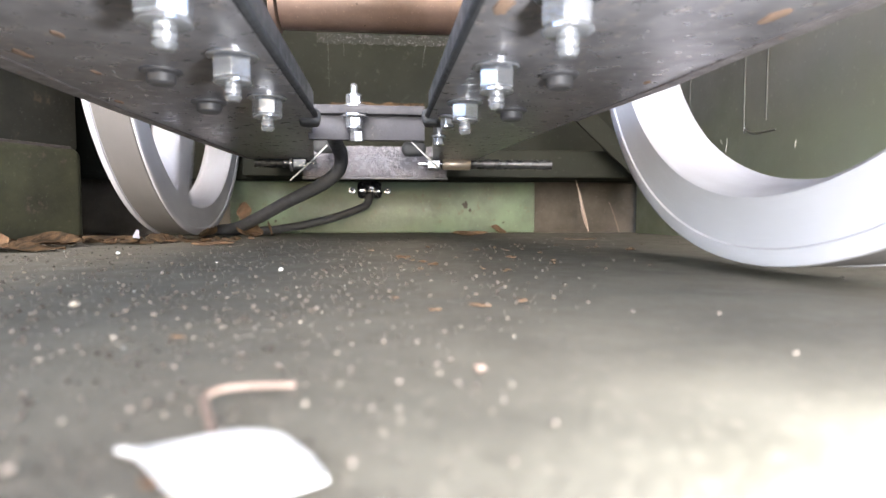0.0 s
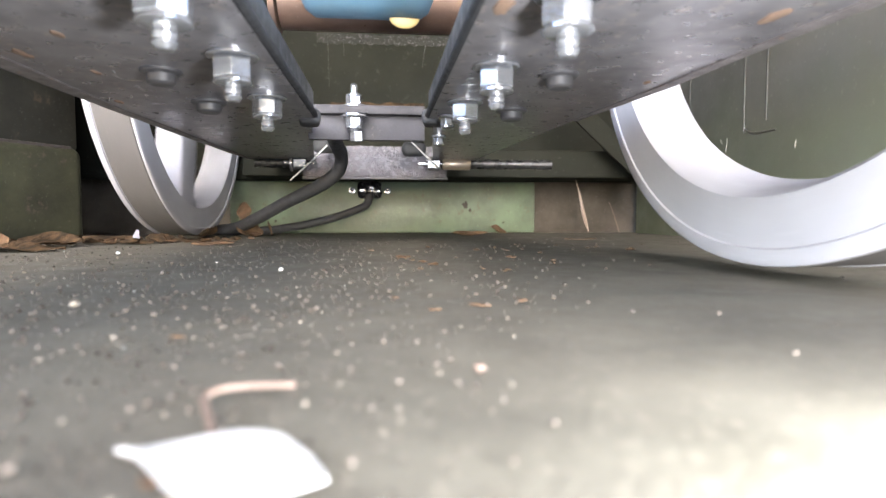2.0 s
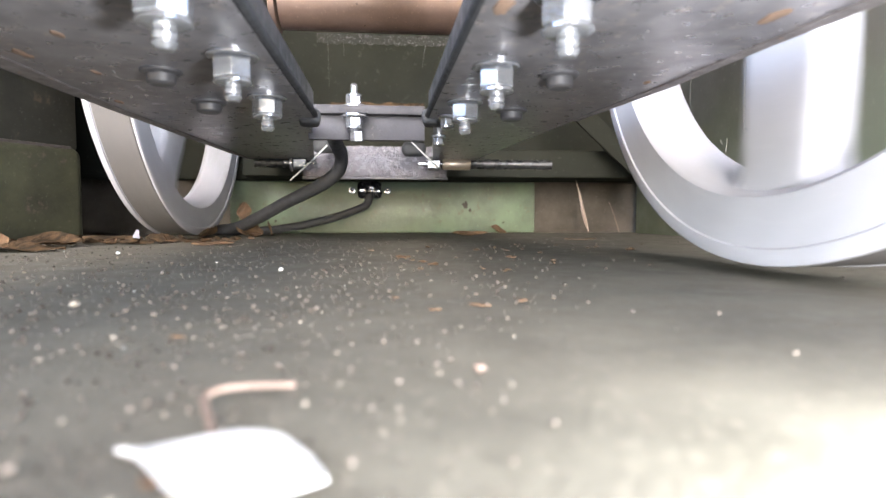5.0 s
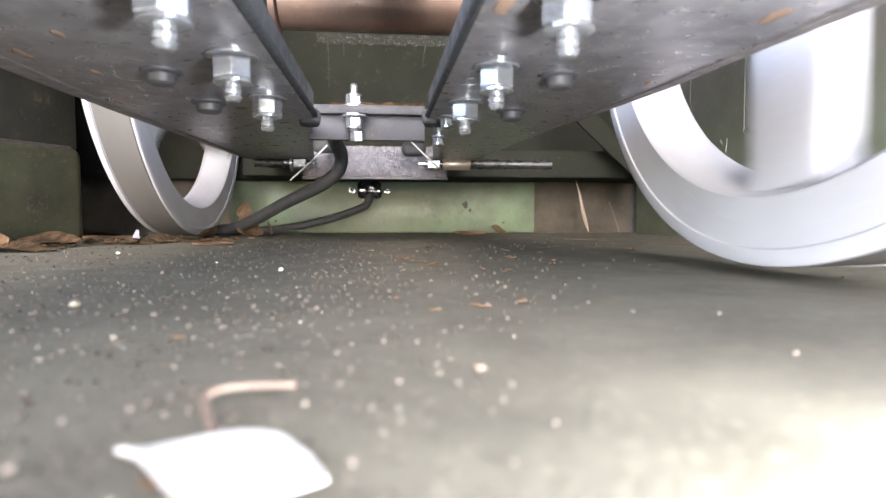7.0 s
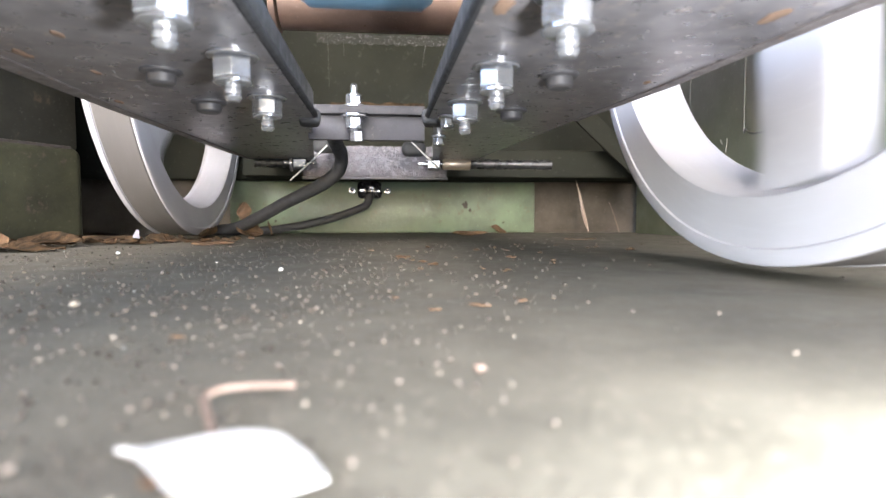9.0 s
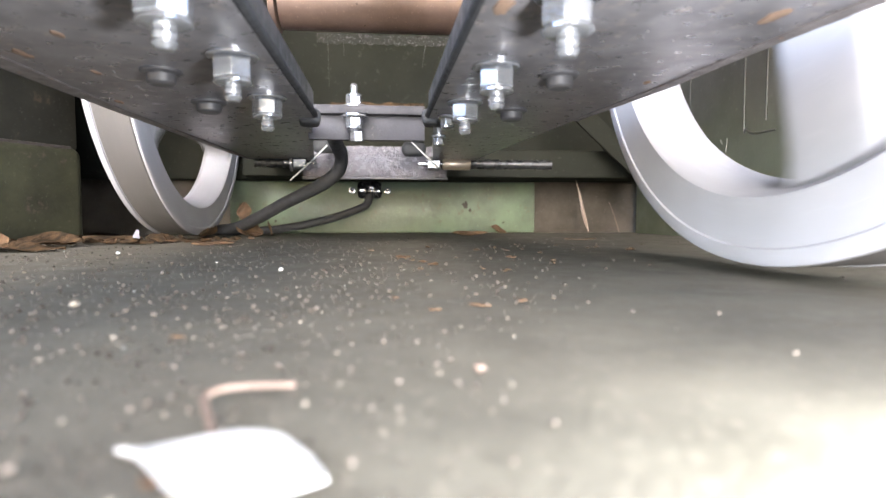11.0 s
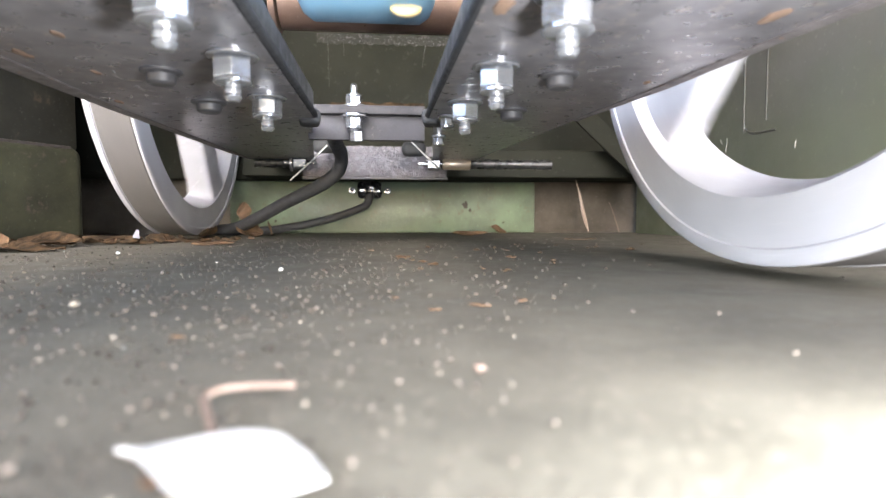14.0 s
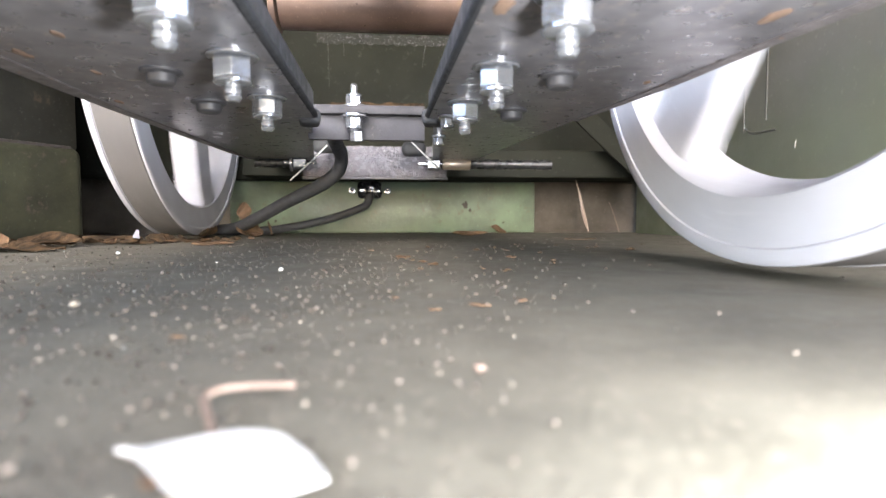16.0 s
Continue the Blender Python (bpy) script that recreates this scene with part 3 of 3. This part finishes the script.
leaf(0.086, 0.572, 0.038, 0.008, 4, 0, 30, 0.7, 0.0, 10, "narrow curled dry leaf before the green box")
leaf(0.128, 0.634, 0.020, 0.010, 0, 20, 40, 0.5, 0.1, 11, "small brown leaf against the green box")
leaf(0.0085, 0.274, 0.0075, 0.0038, 10, 0, 10, 0.3, 0.2, 12, "scrap of orange leaf on the dark ground")
leaf(0.0212, 0.1253, 0.0052, 0.0016, -24, 0, 0, 0.3, 0.0, 13, "tan leaf scrap on the dark ground")
leaf(0.0024, 0.139, 0.0022, 0.0014, 30, 0, 0, 0.3, 0.0, 14, "tan leaf scrap on the dark ground")
leaf(0.0325, 0.131, 0.003, 0.0021, 50, 0, 0, 0.3, 0.0, 16, "tan leaf scrap on the dark ground")
leaf(0.0106, 0.1205, 0.003, 0.0012, 10, 0, 0, 0.3, 0.0, 17, "tan leaf scrap on the dark ground")
leaf(-0.0172, 0.0440, 0.0030, 0.0014, 5, 0, 0, 0.3, 0.1, 20, "orange leaf scrap beside the bleached leaf")
leaf(-0.0347, 0.0975, 0.0024, 0.0013, 10, 0, 0, 0.3, 0.0, 18, "tan leaf scrap on the dark ground")
leaf(0.165, 0.466, 0.03, 0.003, 4, 0, 0, 0.3, 0.0, 19, "thin straw-like leaf on the dark ground")

# broken litter heaped along the foot of the west plinth
q = random.Random(41)
for i in range(44):
    u = q.random()
    x, y = -0.275 + 0.165 * u + 0.012 * (q.random() - 0.5), 0.36 + 0.11 * u ** 0.6 + 0.03 * (q.random() - 0.5)
    size = 0.007 + 0.014 * q.random() ** 2
    leaf(x, y, size, size * (0.3 + 0.4 * q.random()), q.random() * 360, 10 * (q.random() - 0.5), q.random() * 40, 0.5, 0.35, 120 + i,
         "broken dark leaf litter by the olive plinth", 0.0002 + 0.003 * q.random() ** 2, LEAF if q.random() < 0.25 else LITTER)

# a drift of small leaf scraps between the wheels
q = random.Random(23)
for i in range(30):
    y = 0.20 + 0.20 * q.random() ** 1.3
    x = y * (0.10 + 0.34 * (q.random() + q.random() - 0.75))
    size = 0.0022 + 0.0042 * q.random() ** 2
    leaf(x, y, size, size * (0.3 + 0.4 * q.random()), q.random() * 360, 0, q.random() * 24, 0.4, 0.2, 60 + i, "scrap of reddish dry leaf on the dark ground")

# the bleached leaf close to the lens, with its curved stalk
pale = tagged(empty("leaf", (-0.0137, 0.0458, 0.0)), "bleached white leaf with a curved stalk on the ground", "leaf", "fallen leaves")
bm = leaf_mesh(0.0196, 0.0112, 0.05, 0.03, 21, taper=True)
part("blade", moved(bm, pose(0, 0, 0.0005, 2, 0, -17)), WHITE_LEAF, pale)
part("stalk", moved(tube([(-0.0160, 0.0515, 0.0006), (-0.0169, 0.0540, 0.0009), (-0.0185, 0.0580, 0.0010), (-0.0201, 0.0625, 0.0011), (-0.0195, 0.0655, 0.0010), (-0.0175, 0.0668, 0.0009), (-0.0145, 0.0671, 0.0009), (-0.0112, 0.0672, 0.0008)], (0.0004, 0.00045), 10), pose(0.0143, -0.0462, 0)), BARK, pale, "pale brown stalk")
# dry blades and a twig against the back board
bm = leaf_mesh(0.064, 0.0062, 0.5, 0.1, 51, 1.6, 0.8)
tagged(part("grass_blade", moved(bm, pose(0.2262, 0.640, 0.0325, 0, 71, 0) @ pose(0, 0, 0, 62)), WOOD), "pale dry grass blade leaning on the brown board", "grass blade")
tagged(part("twig", tube([(0.2700, 0.632, 0.001), (0.2655, 0.634, 0.018), (0.2600, 0.638, 0.036)], (0.0008, 0.0005), 8), BARK), "thin pale twig leaning on the brown board", "twig")
SHARD = mat("pale_lilac_plastic", (0.07, 0.064, 0.085), 0.5, 0.0, (0.045, 0.041, 0.055), 300, 0.5)
bm = box((-0.0026, -0.0008, 0.0), (0.0026, 0.0008, 0.0064))
for v in bm.verts:
    if v.co.z > 0.004:
        v.co.x = v.co.x * 0.35 + 0.0005
tagged(part("plastic_shard", moved(bm, pose(-0.1905, 0.455, 0.0032, -12, 6, 20)), SHARD, smooth=False), "small lilac-white plastic shard standing in the leaves", "shard")


def stone_mesh(r, seed):
    q = random.Random(seed)
    bm = bmesh.new()
    bmesh.ops.create_icosphere(bm, subdivisions=2, radius=r)
    for v in bm.verts:
        v.co *= 1 + 0.25 * noise.noise(v.co / r * 0.9 + Vector((seed, 0, 0)))
        v.co.z *= 0.75
    return bm


for i, (x, y, r, m, label) in enumerate(((-0.039, 0.216, 0.0009, WHITE_GRIT, "white stone chip on the dark ground"), (-0.1424, 0.318, 0.0011, WHITE_GRIT, "white stone chip on the dark ground"),
                                         (-0.0705, 0.1355, 0.0011, GRIT, "tan stone chip on the dark ground"), (0.0124, 0.0733, 0.0008, BARK, "round tan seed on the dark ground"),
                                         (0.0165, 0.0534, 0.00045, DARK_GRIT, "tan stone chip on the dark ground"), (-0.0304, 0.0478, 0.0006, DARK_GRIT, "tan stone chip on the dark ground"),
                                         (0.0015, 0.0689, 0.00045, DARK_GRIT, "tan stone chip on the dark ground"), (0.0087, 0.0678, 0.00045, DARK_GRIT, "tan stone chip on the dark ground"))):
    ob = part("pebble", stone_mesh(r, i + 3), m)
    ob.location = (x, y, r * 0.6)
    tagged(ob, label, "pebble", "pebbles")


def make_grit(name, material, count, lo, hi, seed, label, near=0.5):
    """Loose grains, thickest between the wheels."""
    q = random.Random(seed)
    base = bmesh.new()
    bmesh.ops.create_icosphere(base, subdivisions=1, radius=1.0)
    bv = [v.co.copy() for v in base.verts]
    bf = [[v.index for v in f.verts] for f in base.faces]
    base.free()
    verts, faces = [], []
    made = 0
    while made < count:
        y = 0.036 + 0.5 * q.random() ** 2.6
        x = (q.random() * 2 - 1) * (0.04 + 0.75 * y)
        bare = min(0.985, max(0.0, (x / y + 0.12 + 0.25 * max(0.0, 1 - y / 0.15)) / 0.6)) ** 0.6
        clump = 0.5 + noise.noise(Vector((x * 45, y * 30, seed)))
        if q.random() < bare or y < 0.1 and q.random() < near or q.random() > 0.25 + clump:
            continue
        r = (lo + (hi - lo) * q.random() ** 3) * min(1.0, 0.35 + y / 0.2)
        off = len(verts)
        turn = Matrix.Rotation(q.random() * 6.28, 3, "Z") @ Matrix.Rotation(q.random() * 6.28, 3, "X")
        sq = Vector((1, 0.6 + 0.4 * q.random(), 0.5 + 0.4 * q.random()))
        for v in bv:
            p = turn @ Vector((v.x * sq.x, v.y * sq.y, v.z * sq.z)) * r * (0.85 + 0.3 * q.random())
            verts.append((x + p.x, y + p.y, p.z + r * 0.4 - 0.0002))
        faces += [[off + i for i in f] for f in bf]
        made += 1
    me = bpy.data.meshes.new(name)
    me.from_pydata(verts, [], faces)
    me.materials.append(material)
    tagged(new(name, me), label, "grit", kind="stuff")


make_grit("dark_grit", DARK_GRIT, 5500, 0.00016, 0.0008, 1, "dark and brown grit scattered over the ground", 0.2)
make_grit("tan_grit", GRIT, 650, 0.00015, 0.00075, 2, "tan grit scattered over the ground", 0.0)
make_grit("white_grit", WHITE_GRIT, 90, 0.0001, 0.00035, 3, "white grit scattered over the ground")


# ---- what turns ----
# times at which a spoke of the west wheel comes to the same place, which the load makes uneven
PASSES = [-0.29, 0.045, 0.36, 0.655, 1.055, 1.385, 1.688, 2.03, 2.42, 2.75, 3.03, 3.37, 3.72, 4.06, 4.40, 4.75, 5.09, 5.44, 5.78, 6.12, 6.47, 6.81, 7.155, 7.485, 7.78,
          8.135, 8.47, 8.80, 9.135, 9.48, 9.82, 10.17, 10.49, 10.82, 11.15, 11.487, 11.888, 12.27, 12.56, 12.865, 13.21, 13.56, 13.91, 14.26, 14.633, 14.92, 15.255, 15.60, 15.955, 16.30]


def motions():
    speed = 360 / 1.2087
    steps = [i * 0.1 for i in range(161)]
    walk(WHEEL_E, [(t, pose(*EAST, 12 + speed * (t - 0.2))) for t in steps])
    walk(WHEEL_W, [(t, pose(*WEST, -2 + 120 * float(np.interp(t, PASSES, range(len(PASSES)))))) for t in steps])
    walk(CRANK, [(t, pose(*CRANK_AT, speed * (t - 1.85))) for t in steps])


motions()
